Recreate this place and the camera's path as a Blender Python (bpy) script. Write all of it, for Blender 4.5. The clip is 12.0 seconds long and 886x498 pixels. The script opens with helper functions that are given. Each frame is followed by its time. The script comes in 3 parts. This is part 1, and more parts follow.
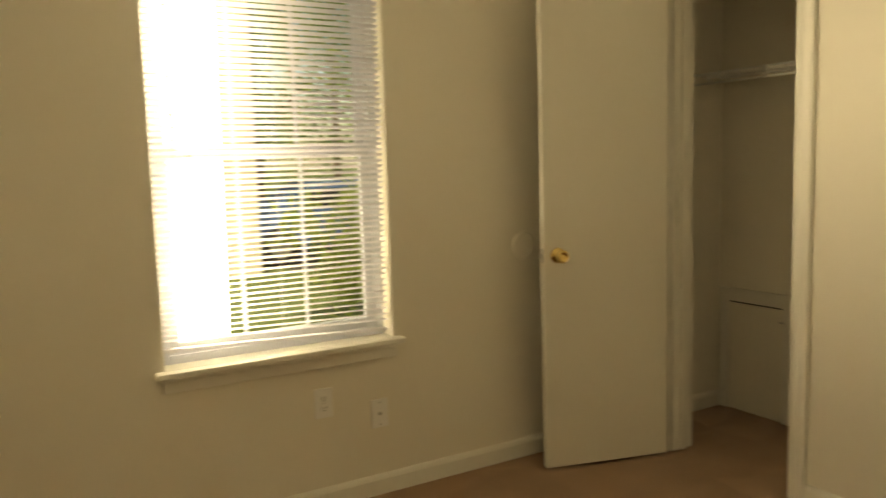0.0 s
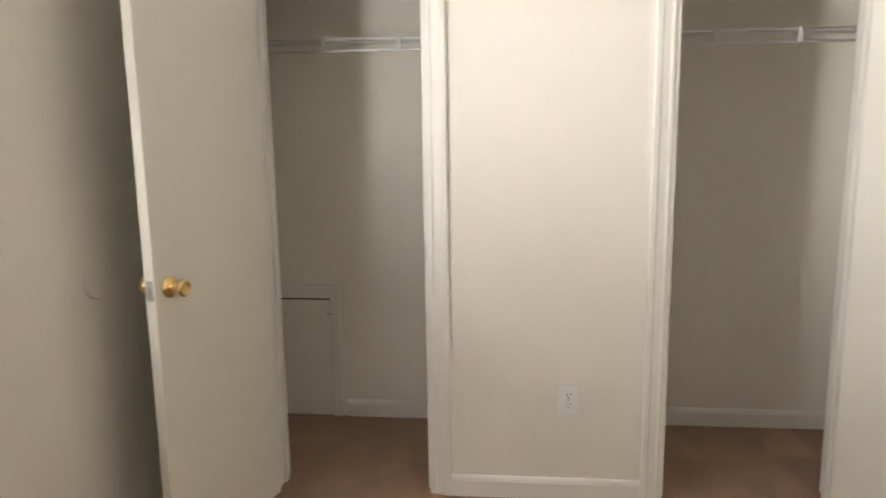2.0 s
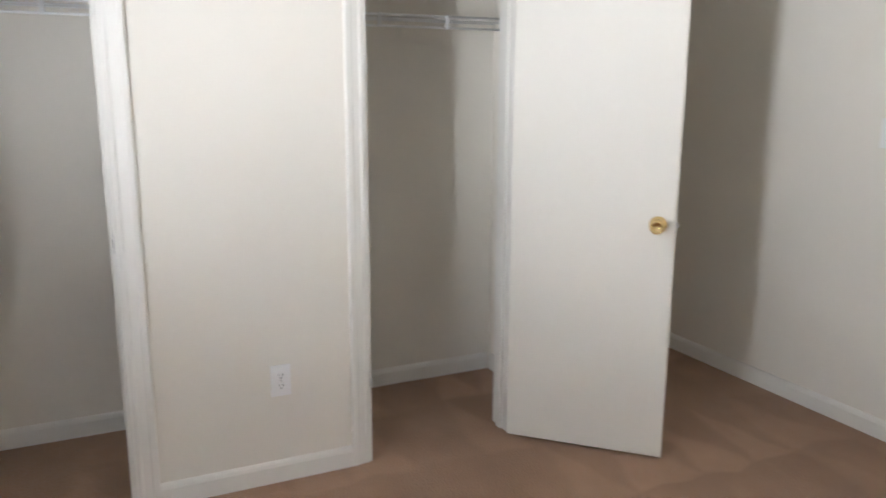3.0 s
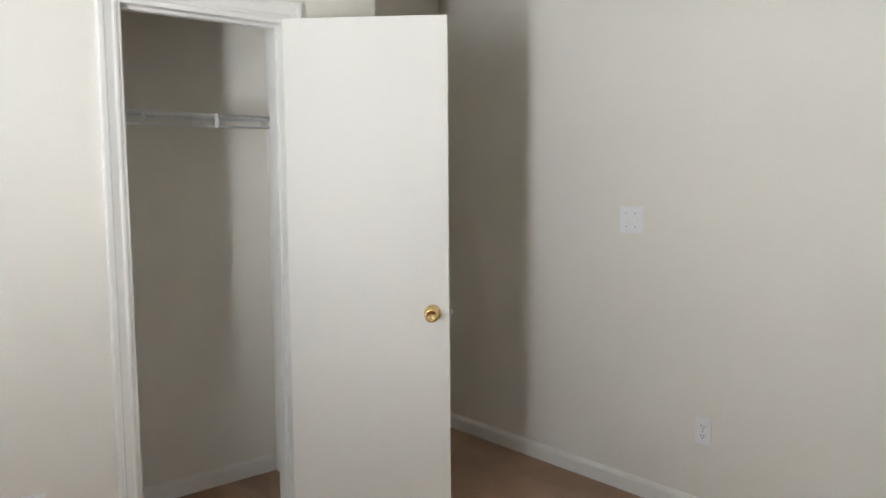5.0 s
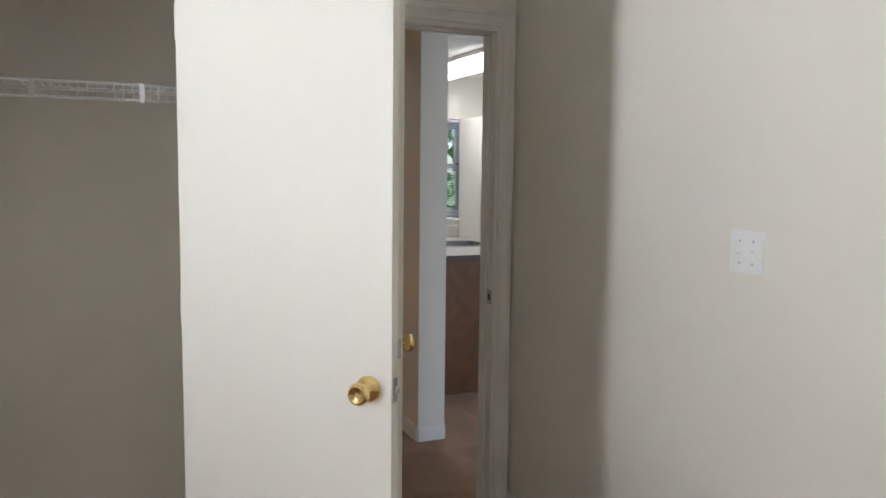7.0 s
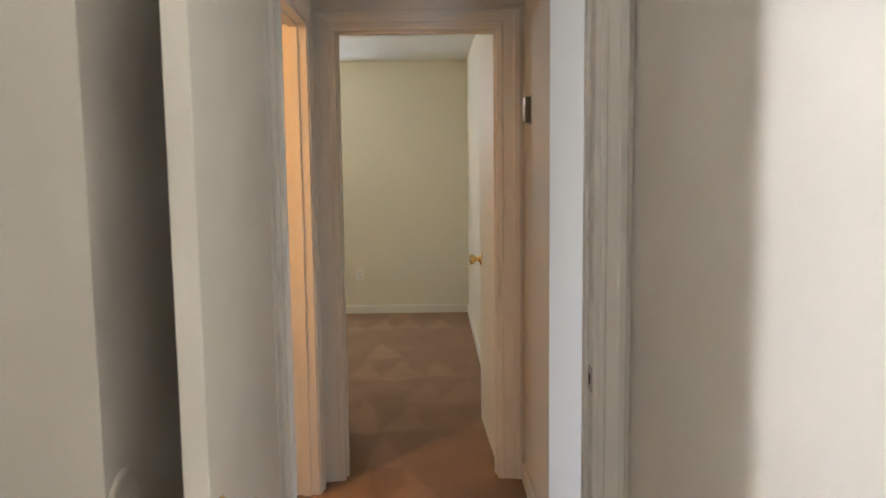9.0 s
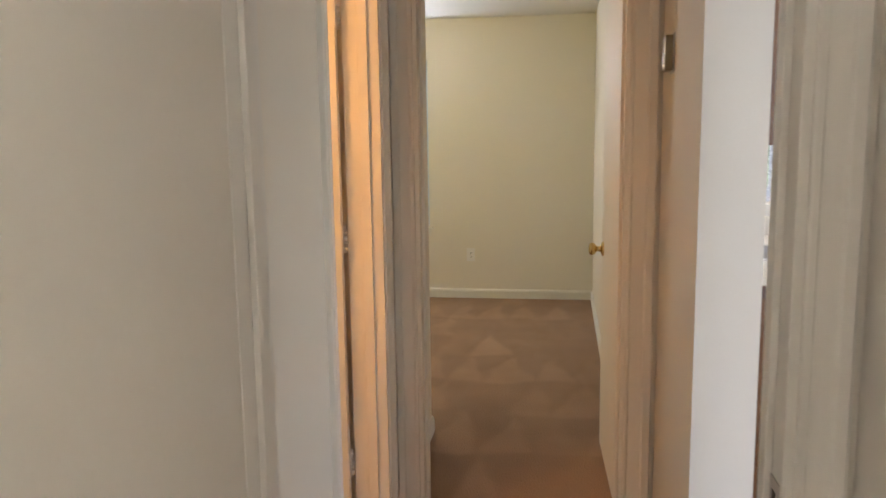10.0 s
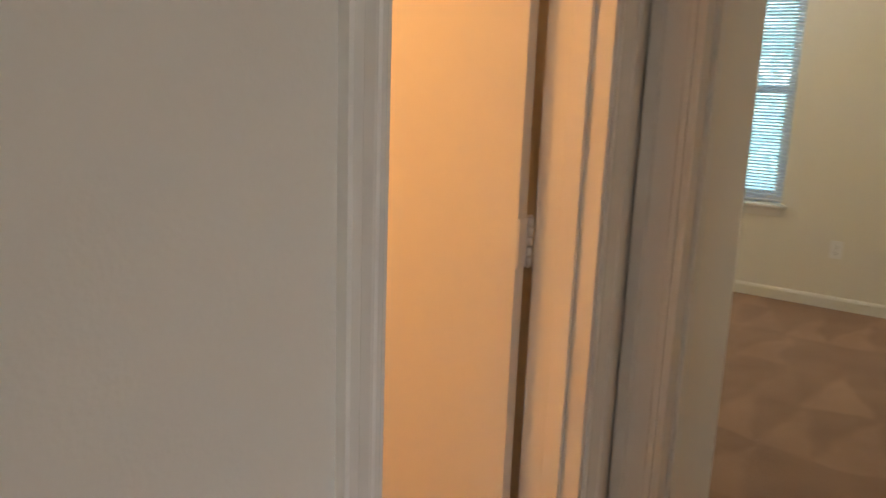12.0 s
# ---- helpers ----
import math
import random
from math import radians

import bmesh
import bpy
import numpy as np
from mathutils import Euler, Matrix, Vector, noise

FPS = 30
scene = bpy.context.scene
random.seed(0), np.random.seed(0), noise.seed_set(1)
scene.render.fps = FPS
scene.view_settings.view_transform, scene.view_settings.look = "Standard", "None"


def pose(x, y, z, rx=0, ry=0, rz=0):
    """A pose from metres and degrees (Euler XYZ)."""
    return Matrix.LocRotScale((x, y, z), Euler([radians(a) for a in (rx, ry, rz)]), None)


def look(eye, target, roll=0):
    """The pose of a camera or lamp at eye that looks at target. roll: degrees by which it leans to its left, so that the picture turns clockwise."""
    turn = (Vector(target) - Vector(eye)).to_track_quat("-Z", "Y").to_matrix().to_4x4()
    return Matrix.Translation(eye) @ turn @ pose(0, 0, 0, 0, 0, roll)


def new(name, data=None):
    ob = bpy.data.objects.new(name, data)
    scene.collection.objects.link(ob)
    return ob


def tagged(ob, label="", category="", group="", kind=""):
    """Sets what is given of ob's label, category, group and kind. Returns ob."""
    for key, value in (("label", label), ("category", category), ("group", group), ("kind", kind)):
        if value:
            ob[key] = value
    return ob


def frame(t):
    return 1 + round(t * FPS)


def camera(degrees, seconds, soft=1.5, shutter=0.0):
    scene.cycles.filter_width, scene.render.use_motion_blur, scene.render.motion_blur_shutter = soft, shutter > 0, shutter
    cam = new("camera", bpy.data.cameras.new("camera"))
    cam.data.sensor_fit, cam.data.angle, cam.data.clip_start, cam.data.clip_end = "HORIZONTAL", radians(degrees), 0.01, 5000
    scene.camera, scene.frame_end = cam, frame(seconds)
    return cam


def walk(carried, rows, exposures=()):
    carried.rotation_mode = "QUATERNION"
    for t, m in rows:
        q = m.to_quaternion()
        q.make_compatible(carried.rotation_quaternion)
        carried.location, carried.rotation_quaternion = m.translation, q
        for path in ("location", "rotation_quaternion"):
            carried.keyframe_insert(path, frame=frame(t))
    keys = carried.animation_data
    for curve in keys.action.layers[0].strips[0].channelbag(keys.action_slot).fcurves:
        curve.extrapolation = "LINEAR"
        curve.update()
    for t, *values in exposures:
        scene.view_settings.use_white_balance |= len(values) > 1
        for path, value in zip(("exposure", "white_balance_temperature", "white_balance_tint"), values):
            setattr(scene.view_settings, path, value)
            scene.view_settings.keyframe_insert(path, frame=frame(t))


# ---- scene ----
# camera and its walk
cam = camera(59.6, 12.0, soft=1.5, shutter=0.3)
PATH = [
    (0, (-2.574, -2.753, 1.329), (-1.574, -1.035, 1.107), -1.7),
    (0.5, (-2.607, -2.421, 1.445), (-1.166, -1.074, 1.119), -1.1),
    (1, (-2.702, -2.029, 1.475), (-0.997, -1.042, 1.133), -0.9),
    (1.5, (-2.748, -1.628, 1.472), (-0.873, -1.030, 1.119), -0.5),
    (2, (-2.695, -1.271, 1.459), (-0.741, -1.066, 1.086), -0.8),
    (2.5, (-2.61, -0.960, 1.427), (-0.686, -1.360, 1.058), 0.4),
    (3, (-2.623, -0.838, 1.43), (-0.856, -1.678, 1.016), 0.2),
    (3.5, (-2.657, -0.728, 1.423), (-1.074, -1.859, 0.959), -1.5),
    (5.5, (-2.672, -1.087, 1.469), (-1.162, -2.391, 1.32), 0.1),
    (6, (-2.479, -1.432, 1.47), (-0.878, -2.618, 1.295), -0.6),
    (6.5, (-2.327, -1.796, 1.449), (-0.613, -2.809, 1.261), -0.2),
    (8.5, (-1.435, -3.153, 1.459), (0.548, -3.311, 1.246), 0.4),
    (9, (-1.087, -3.302, 1.444), (0.902, -3.327, 1.229), -0.7),
    (9.5, (-0.708, -3.396, 1.436), (1.269, -3.213, 1.192), -0.2),
    (10, (-0.327, -3.387, 1.425), (1.629, -3.081, 1.141), -0.8),
    (10.5, (0.049, -3.382, 1.394), (1.979, -2.988, 1.049), -1.2),
    (11, (0.380, -3.361, 1.364), (2.262, -2.803, 0.983), -0.2),
    (11.5, (0.705, -3.304, 1.365), (2.512, -2.540, 0.978), -0.5),
    (12, (0.991, -3.317, 1.369), (2.590, -2.193, 0.943), 2.1),
]
EXPOSURES = [(0, -0.05, 11800, 3), (0.5, 0.05, 12400, 3), (1.0, 0.25, 12400, 4), (1.6, 0.52, 8300, 11), (2.1, 0.75, 5900, 14), (2.5, 0.75, 5550, 14), (3.5, 0.75, 5450, 14),
             (5.5, 0.55, 5480, 11), (6.5, 0.68, 5400, 12), (8.5, 1.12, 5750, 14), (9.0, 1.55, 5700, 15), (9.5, 1.92, 5700, 15), (10, 1.75, 6000, 17), (10.5, 1.6, 6000, 18), (11.5, 1.52, 6150, 20), (12, 1.4, 6150, 20)]
walk(cam, [(t, look(e, g, r)) for t, e, g, r in PATH], EXPOSURES)

# world, sun and lamps
world = bpy.data.worlds.new("sky")
scene.world = world
world.use_nodes = True
wn = world.node_tree
sky = wn.nodes.new("ShaderNodeTexSky")
sky.sky_type = 'NISHITA'
sky.sun_disc = False
sky.sun_elevation = radians(50)
sky.sun_rotation = radians(200)
wn.nodes["Background"].inputs[1].default_value = 0.15
wn.links.new(sky.outputs[0], wn.nodes["Background"].inputs[0])


def lamp(name, kind, energy, color, m, size=0.2, size_y=None):
    data = bpy.data.lights.new(name, kind)
    data.energy, data.color = energy, color
    if kind == 'AREA':
        data.size = size
        if size_y:
            data.shape, data.size_y = 'RECTANGLE', size_y
    elif kind == 'SUN':
        data.angle = radians(0.6)
    else:
        data.shadow_soft_size = size
    ob = new(name, data)
    ob.matrix_world = m
    return ob


lamp("sun", 'SUN', 5.0, (1, 0.95, 0.86), look((0, 0, 30), (9, 17, 0)))
lamp("bathroom_lamp", 'POINT', 11.5, (1.0, 0.48, 0.14), pose(0.98, -1.75, 2.0), 0.12)
lamp("kitchen_tube_lamp", 'AREA', 5, (1.0, 0.93, 0.8), pose(2.9, -4.55, 2.155), 1.1, 0.18)
lamp("bedroom_ceiling_lamp", 'POINT', 5.4, (1.0, 0.81, 0.27), pose(4.9, -1.9, 2.27), 0.12)
DAY, BLUE_DAY, WARM_DAY = (0.93, 0.96, 1.0), (0.84, 0.89, 1.0), (1.0, 0.95, 0.85)
WINDOW_LAMPS = [("window_sky_lamp", 82, WARM_DAY, look((-1.95, 0.165, 1.28), (-1.86, -3, 1.15)), 0.26, 1.28),
                ("window_head_lamp", 4, WARM_DAY, look((-1.66, -0.008, 2.045), (-1.66, -2, 1.8)), 0.84, 0.10),
                ("living_window_lamp", 13, BLUE_DAY, look((-0.9, -9.23, 1.35), (-0.5, 0, 1.2)), 4.4, 1.7),
                ("living_side_window_lamp", 25, BLUE_DAY, look((-3.63, -5.6, 1.35), (0, -5.2, 1.2)), 2.0, 1.7),
                ("far_bedroom_sky_lamp", 2.0, (0.45, 0.86, 0.95), look((6.62, -1.77, 1.37), (3, -1.77, 1.3)), 0.86, 1.42),
                ("far_bedroom_window_lamp", 6, DAY, look((6.45, -1.77, 2.045), (4, -1.77, 1.6)), 0.84, 0.10)]
for n, e, c, m, a, b in WINDOW_LAMPS:
    lamp(n, 'AREA', e, c, m, a, b)

# materials


def mat(name, color, rough=0.6, metal=0.0, grain=0.0, scale=60.0, bump=0.0, blot=0.06, spec=0.5, trans=0.0):
    """A plain painted or plastic surface with fine grain, broad blotches and relief."""
    m = bpy.data.materials.new(name)
    m.use_nodes = True
    nt = m.node_tree
    b = nt.nodes["Principled BSDF"]
    b.inputs["Roughness"].default_value = rough
    b.inputs["Metallic"].default_value = metal
    b.inputs["Specular IOR Level"].default_value = spec
    b.inputs["Transmission Weight"].default_value = trans
    co = nt.nodes.new("ShaderNodeTexCoord")
    big = nt.nodes.new("ShaderNodeTexNoise")
    big.inputs["Scale"].default_value = 1.7
    big.inputs["Detail"].default_value = 4
    fine = nt.nodes.new("ShaderNodeTexNoise")
    fine.inputs["Scale"].default_value = scale
    fine.inputs["Detail"].default_value = 5
    for n in (big, fine):
        nt.links.new(co.outputs["Object"], n.inputs["Vector"])
    mix = nt.nodes.new("ShaderNodeMix")
    mix.data_type = 'RGBA'
    mix.inputs[6].default_value = tuple(c * (1 - blot) for c in color) + (1,)
    mix.inputs[7].default_value = tuple(min(1, c * (1 + blot)) for c in color) + (1,)
    nt.links.new(big.outputs[0], mix.inputs[0])
    mix2 = nt.nodes.new("ShaderNodeMix")
    mix2.data_type = 'RGBA'
    mix2.blend_type = 'OVERLAY'
    mix2.inputs[0].default_value = grain
    nt.links.new(mix.outputs[2], mix2.inputs[6])
    nt.links.new(fine.outputs[0], mix2.inputs[7])
    nt.links.new(mix2.outputs[2], b.inputs["Base Color"])
    if bump:
        bp = nt.nodes.new("ShaderNodeBump")
        bp.inputs["Strength"].default_value = bump
        bp.inputs["Distance"].default_value = 0.004
        nt.links.new(fine.outputs[0], bp.inputs["Height"])
        nt.links.new(bp.outputs[0], b.inputs["Normal"])
    return m


WALL = mat("wall_paint", (0.83, 0.792, 0.705), 0.75, grain=0.05, scale=130, bump=0.12, blot=0.025, spec=0.25)
CEIL = mat("ceiling_paint", (0.82, 0.81, 0.77), 0.9, grain=0.1, scale=160, bump=0.5, blot=0.03, spec=0.2)
TRIM = mat("trim_paint", (0.82, 0.80, 0.74), 0.62, grain=0.0, scale=40, blot=0.025, spec=0.25)
DOOR = mat("door_paint", (0.80, 0.77, 0.69), 0.58, grain=0.04, scale=50, bump=0.04, blot=0.025)
PLATE = mat("outlet_plastic", (0.88, 0.87, 0.85), 0.3, blot=0.01)
SLOT = mat("dark_slot", (0.03, 0.028, 0.025), 0.6)
BRASS = mat("polished_brass", (0.83, 0.62, 0.27), 0.12, 1.0, blot=0.08, scale=30)
STEEL = mat("dull_steel", (0.5, 0.49, 0.47), 0.35, 1.0, blot=0.1)
HINGE = mat("painted_hinge", (0.74, 0.71, 0.66), 0.4, grain=0.12, scale=80, blot=0.08)
WIRE = mat("white_wire", (0.8, 0.8, 0.78), 0.35)


def thin(m, color, amount):
    """Lets part of the light through a thin sheet."""
    nt = m.node_tree
    t = nt.nodes.new("ShaderNodeBsdfTranslucent")
    t.inputs[0].default_value = (*color, 1)
    mix = nt.nodes.new("ShaderNodeMixShader")
    mix.inputs[0].default_value = amount
    nt.links.new(nt.nodes["Principled BSDF"].outputs[0], mix.inputs[1])
    nt.links.new(t.outputs[0], mix.inputs[2])
    nt.links.new(mix.outputs[0], nt.nodes["Material Output"].inputs[0])
    return m


SLAT = thin(mat("blind_slat", (0.80, 0.80, 0.84), 0.4, blot=0.02), (0.76, 0.76, 0.86), 0.32)
# same white slats, with bluish daylight and extra brightness put into the material
SLAT_TINTED = thin(mat("daylight_tinted_slat", (0.78, 0.81, 0.84), 0.4, blot=0.02), (0.75, 0.83, 0.88), 0.6)
VINYL = mat("window_vinyl", (0.72, 0.75, 0.82), 0.35, blot=0.02)
WOODK = mat("cabinet_wood", (0.15, 0.065, 0.021), 0.4, grain=0.5, scale=14, blot=0.3)
EDGE = mat("dark_laminate_edge", (0.09, 0.05, 0.035), 0.4, grain=0.5, scale=90, blot=0.25)
LAMIN = mat("worktop_laminate", (0.5, 0.47, 0.42), 0.35, grain=0.5, scale=220, blot=0.1)


def carpet_material():
    m = bpy.data.materials.new("carpet")
    m.use_nodes = True
    nt = m.node_tree
    N, L = nt.nodes.new, nt.links.new
    b = nt.nodes["Principled BSDF"]
    b.inputs["Roughness"].default_value = 1.0
    b.inputs["Specular IOR Level"].default_value = 0.05
    b.inputs["Sheen Weight"].default_value = 0.25
    b.inputs["Sheen Roughness"].default_value = 0.6
    co = N("ShaderNodeTexCoord")
    # pile strokes left by a vacuum cleaner
    wob = N("ShaderNodeTexNoise")
    wob.inputs["Scale"].default_value = 2.2
    L(co.outputs["Object"], wob.inputs["Vector"])
    add = N("ShaderNodeMix")
    add.data_type = 'RGBA'
    add.blend_type = 'ADD'
    add.inputs[0].default_value = 0.26
    L(co.outputs["Object"], add.inputs[6])
    L(wob.outputs[1], add.inputs[7])
    def calc(op, a, c=None):
        n = N("ShaderNodeMath")
        n.operation = op
        for k, v in enumerate((a, c)):
            if v is None:
                continue
            if isinstance(v, (int, float)):
                n.inputs[k].default_value = v
            else:
                L(v, n.inputs[k])
        return n.outputs[0]
    sep = N("ShaderNodeSeparateXYZ")
    L(add.outputs[2], sep.inputs[0])
    # rows of wedge-shaped strokes, each row set off from the last
    row = calc('MULTIPLY', sep.outputs[0], 1.9)
    v = calc('SUBTRACT', 1.0, calc('FRACT', row))
    off = calc('MULTIPLY', calc('FLOOR', row), 0.37)
    col = calc('ADD', calc('MULTIPLY', sep.outputs[1], 3.9), off)
    u = calc('MULTIPLY', calc('ABSOLUTE', calc('SUBTRACT', calc('FRACT', col), 0.5)), 2.0)
    edge = calc('MULTIPLY', calc('SUBTRACT', v, u), 3.6)
    wedge = N("ShaderNodeClamp")
    L(calc('ADD', edge, 0.5), wedge.inputs[0])
    cell = N("ShaderNodeTexWhiteNoise")
    cell.noise_dimensions = '2D'
    pair = N("ShaderNodeCombineXYZ")
    L(calc('FLOOR', row), pair.inputs[0])
    L(calc('FLOOR', col), pair.inputs[1])
    L(pair.outputs[0], cell.inputs["Vector"])
    some = calc('MULTIPLY', wedge.outputs[0], calc('POWER', cell.outputs[0], 1.5))
    patch = N("ShaderNodeTexNoise")
    patch.inputs["Scale"].default_value = 3.5
    patch.inputs["Detail"].default_value = 3
    L(co.outputs["Object"], patch.inputs["Vector"])
    tone = calc('ADD', calc('MULTIPLY', some, 0.34), calc('MULTIPLY', patch.outputs[0], 0.62))
    ramp = N("ShaderNodeValToRGB")
    ramp.color_ramp.elements[0].position = 0.12
    ramp.color_ramp.elements[0].color = (0.25, 0.134, 0.066, 1)
    ramp.color_ramp.elements[1].color = (0.50, 0.298, 0.165, 1)
    L(tone, ramp.inputs[0])
    fine = N("ShaderNodeTexNoise")
    fine.inputs["Scale"].default_value = 260
    fine.inputs["Detail"].default_value = 6
    L(co.outputs["Object"], fine.inputs["Vector"])
    tuft = N("ShaderNodeTexVoronoi")
    tuft.inputs["Scale"].default_value = 170
    L(co.outputs["Object"], tuft.inputs["Vector"])
    mix = N("ShaderNodeMix")
    mix.data_type = 'RGBA'
    mix.blend_type = 'OVERLAY'
    mix.inputs[0].default_value = 0.6
    L(ramp.outputs[0], mix.inputs[6])
    L(fine.outputs[0], mix.inputs[7])
    L(mix.outputs[2], b.inputs["Base Color"])
    bp = N("ShaderNodeBump")
    bp.inputs["Strength"].default_value = 0.8
    bp.inputs["Distance"].default_value = 0.006
    L(tuft.outputs["Distance"], bp.inputs["Height"])
    L(bp.outputs[0], b.inputs["Normal"])
    return m


CARPET = carpet_material()


def glass_material():
    m = bpy.data.materials.new("window_glass")
    m.use_nodes = True
    b = m.node_tree.nodes["Principled BSDF"]
    b.inputs["Base Color"].default_value = (0.96, 0.98, 0.97, 1)
    b.inputs["Transmission Weight"].default_value = 1
    b.inputs["Roughness"].default_value = 0.0
    b.inputs["IOR"].default_value = 1.45
    return m


GLASS = glass_material()


def glow(name, color, strength):
    m = bpy.data.materials.new(name)
    m.use_nodes = True
    b = m.node_tree.nodes["Principled BSDF"]
    b.inputs["Base Color"].default_value = (*color, 1)
    b.inputs["Emission Color"].default_value = (*color, 1)
    b.inputs["Emission Strength"].default_value = strength
    return m


TUBE = glow("lamp_diffuser", (1.0, 0.95, 0.82), 3.0)
LEAF = thin(mat("foliage", (0.10, 0.19, 0.05), 0.55, grain=0.3, scale=6, blot=0.35), (0.14, 0.3, 0.06), 0.45)
LEAF2 = thin(mat("foliage_yellow", (0.2, 0.26, 0.05), 0.55, grain=0.3, scale=6, blot=0.35), (0.32, 0.42, 0.08), 0.45)
BARK = mat("bark", (0.09, 0.065, 0.045), 0.9, grain=0.5, scale=20, bump=0.6, blot=0.3)
GRASS = mat("grass_ground", (0.10, 0.14, 0.04), 0.95, grain=0.5, scale=12, blot=0.4)
ASPHALT = mat("asphalt", (0.06, 0.06, 0.06), 0.9, grain=0.5, scale=60, blot=0.2)
SIDING = mat("pale_siding", (0.62, 0.56, 0.46), 0.8, grain=0.1, scale=8, blot=0.06)
ROOF = mat("roof_shingle", (0.10, 0.09, 0.085), 0.9, grain=0.4, scale=30, blot=0.2)
CARPAINT = mat("blue_car_paint", (0.08, 0.16, 0.34), 0.25, blot=0.03)
RUBBER = mat("tyre_rubber", (0.02, 0.02, 0.02), 0.8)
CARGLASS = mat("car_glass", (0.02, 0.025, 0.03), 0.08)

# mesh helpers


def box(bm, x0, x1, y0, y1, z0, z1, bevel=0.0):
    vs = [bm.verts.new((x, y, z)) for z in (z0, z1) for y in (y0, y1) for x in (x0, x1)]
    fs = [bm.faces.new([vs[i] for i in q]) for q in
          ((0, 2, 3, 1), (4, 5, 7, 6), (0, 1, 5, 4), (2, 6, 7, 3), (0, 4, 6, 2), (1, 3, 7, 5))]
    if bevel:
        es = list({e for f in fs for e in f.edges})
        bmesh.ops.bevel(bm, geom=es, offset=bevel, segments=2, affect='EDGES', profile=0.6)
    return fs


def lathe(bm, rings, n=24, m=None):
    """Turned shape round the local z axis. rings: (radius, height)."""
    m = m or Matrix()
    loops = []
    for r, h in rings:
        loops.append([bm.verts.new(m @ Vector((r * math.cos(a), r * math.sin(a), h)))
                      for a in (2 * math.pi * i / n for i in range(n))])
    for a, b in zip(loops, loops[1:]):
        for i in range(n):
            f = bm.faces.new((a[i], a[(i + 1) % n], b[(i + 1) % n], b[i]))
            f.smooth = True
    bm.faces.new(loops[0][::-1])
    bm.faces.new(loops[-1])


def rod(bm, a, b, r, n=6):
    a, b = Vector(a), Vector(b)
    d = b - a
    m = Matrix.Translation(a) @ d.to_track_quat('Z', 'Y').to_matrix().to_4x4()
    lathe(bm, [(r, 0), (r, d.length)], n, m)


def part(name, bm, material, parent=None, label=""):
    me = bpy.data.meshes.new(name)
    bmesh.ops.recalc_face_normals(bm, faces=bm.faces)
    bm.to_mesh(me)
    bm.free()
    me.materials.append(material)
    ob = new(name, me)
    if parent:
        ob.parent = parent
    if label:
        ob["label"] = label
    return ob


def share(name, ob, parent, m):
    o = new(name, ob.data)
    o.parent = parent
    o.matrix_basis = m
    return o


def empty(name, m, label, category, group="", kind=""):
    e = new(name)
    e.empty_display_size = 0.1
    e.matrix_world = m
    return tagged(e, label, category, group, kind)


def boxes(name, material, rows, label, category, kind="structure", bevel=0.0):
    bm = bmesh.new()
    for r in rows:
        box(bm, *r, bevel=bevel)
    return tagged(part(name, bm, material), label, category, kind=kind)


def wall_x(x0, x1, y0, y1, z1, holes):
    """Rows of boxes for a wall that runs along y, with openings (a, b, bottom, top)."""
    rows, at = [], y0
    for a, b, lo, hi in sorted(holes):
        rows.append((x0, x1, at, a, 0, z1))
        if lo > 0:
            rows.append((x0, x1, a, b, 0, lo))
        rows.append((x0, x1, a, b, hi, z1))
        at = b
    rows.append((x0, x1, at, y1, 0, z1))
    return rows


def wall_y(y0, y1, x0, x1, z1, holes):
    return [(c, d, a, b, e, f) for a, b, c, d, e, f in wall_x(y0, y1, x0, x1, z1, holes)]


# the large structure
H = 2.44
TOP = 2.05
WIN1 = (-2.10, -1.215, 0.635, 2.10)
WIN2 = (-2.21, -1.325, 0.635, 2.10)
OP1, OP2, OP3 = (-0.942, -0.332), (-2.398, -1.77), (-3.69, -2.915)
OPF, OPB = (-3.603, -2.87), (1.625, 2.22)
GROUND = -0.35

boxes("floor", CARPET, [(-3.72, 8.4, -9.2, 0.16, -0.2, 0.0)], "tan cut-pile carpet with vacuum marks", "floor")
boxes("ceiling", CEIL, [(-3.72, 8.4, -9.2, 0.16, H, H + 0.12)], "off-white textured ceiling", "ceiling")
boxes("wall_window", WALL, wall_y(0, 0.16, -3.72, 6.62, H, [WIN1]), "cream painted wall with a window", "wall")
boxes("wall_closet", WALL, wall_x(0, 0.12, -2.82, 0, H, [(*OP1, 0, TOP), (*OP2, 0, TOP)]),
      "cream painted wall with two closet openings", "wall")
boxes("wall_recess", WALL, [(0.12, 0.70, -2.82, -2.69, 0, H)], "cream painted wall beside the open door", "wall")
boxes("wall_closet_back", WALL, [(0.715, 0.82, -2.69, 0, 0, H)], "cream painted back wall of the closet", "wall")
boxes("wall_doorway", WALL, wall_x(0.70, 0.82, -3.765, -2.69, H, [(*OP3, 0, TOP)]), "cream painted wall with a doorway", "wall")
boxes("wall_switch", WALL, [(-3.72, 0.82, -3.92, -3.765, 0, H)], "cream painted wall with a light switch", "wall")
boxes("wall_west", WALL, [(-3.72, -3.60, -3.765, 0, 0, H)], "plain cream painted wall", "wall")
boxes("wall_hall", WALL, wall_y(-2.785, -2.665, 0.82, 2.36, H, [(*OPB, 0, TOP)]), "cream painted hall wall with a bathroom doorway", "wall")
boxes("wall_hall_end", WALL, wall_x(2.36, 2.48, -3.92, 0, H, [(*OPF, 0, TOP)]), "cream painted hall end wall with a doorway", "wall")
boxes("wall_pier", WALL, [(1.61, 2.36, -3.865, -3.71, 0, H)], "short cream painted wall between hall and kitchen", "wall")
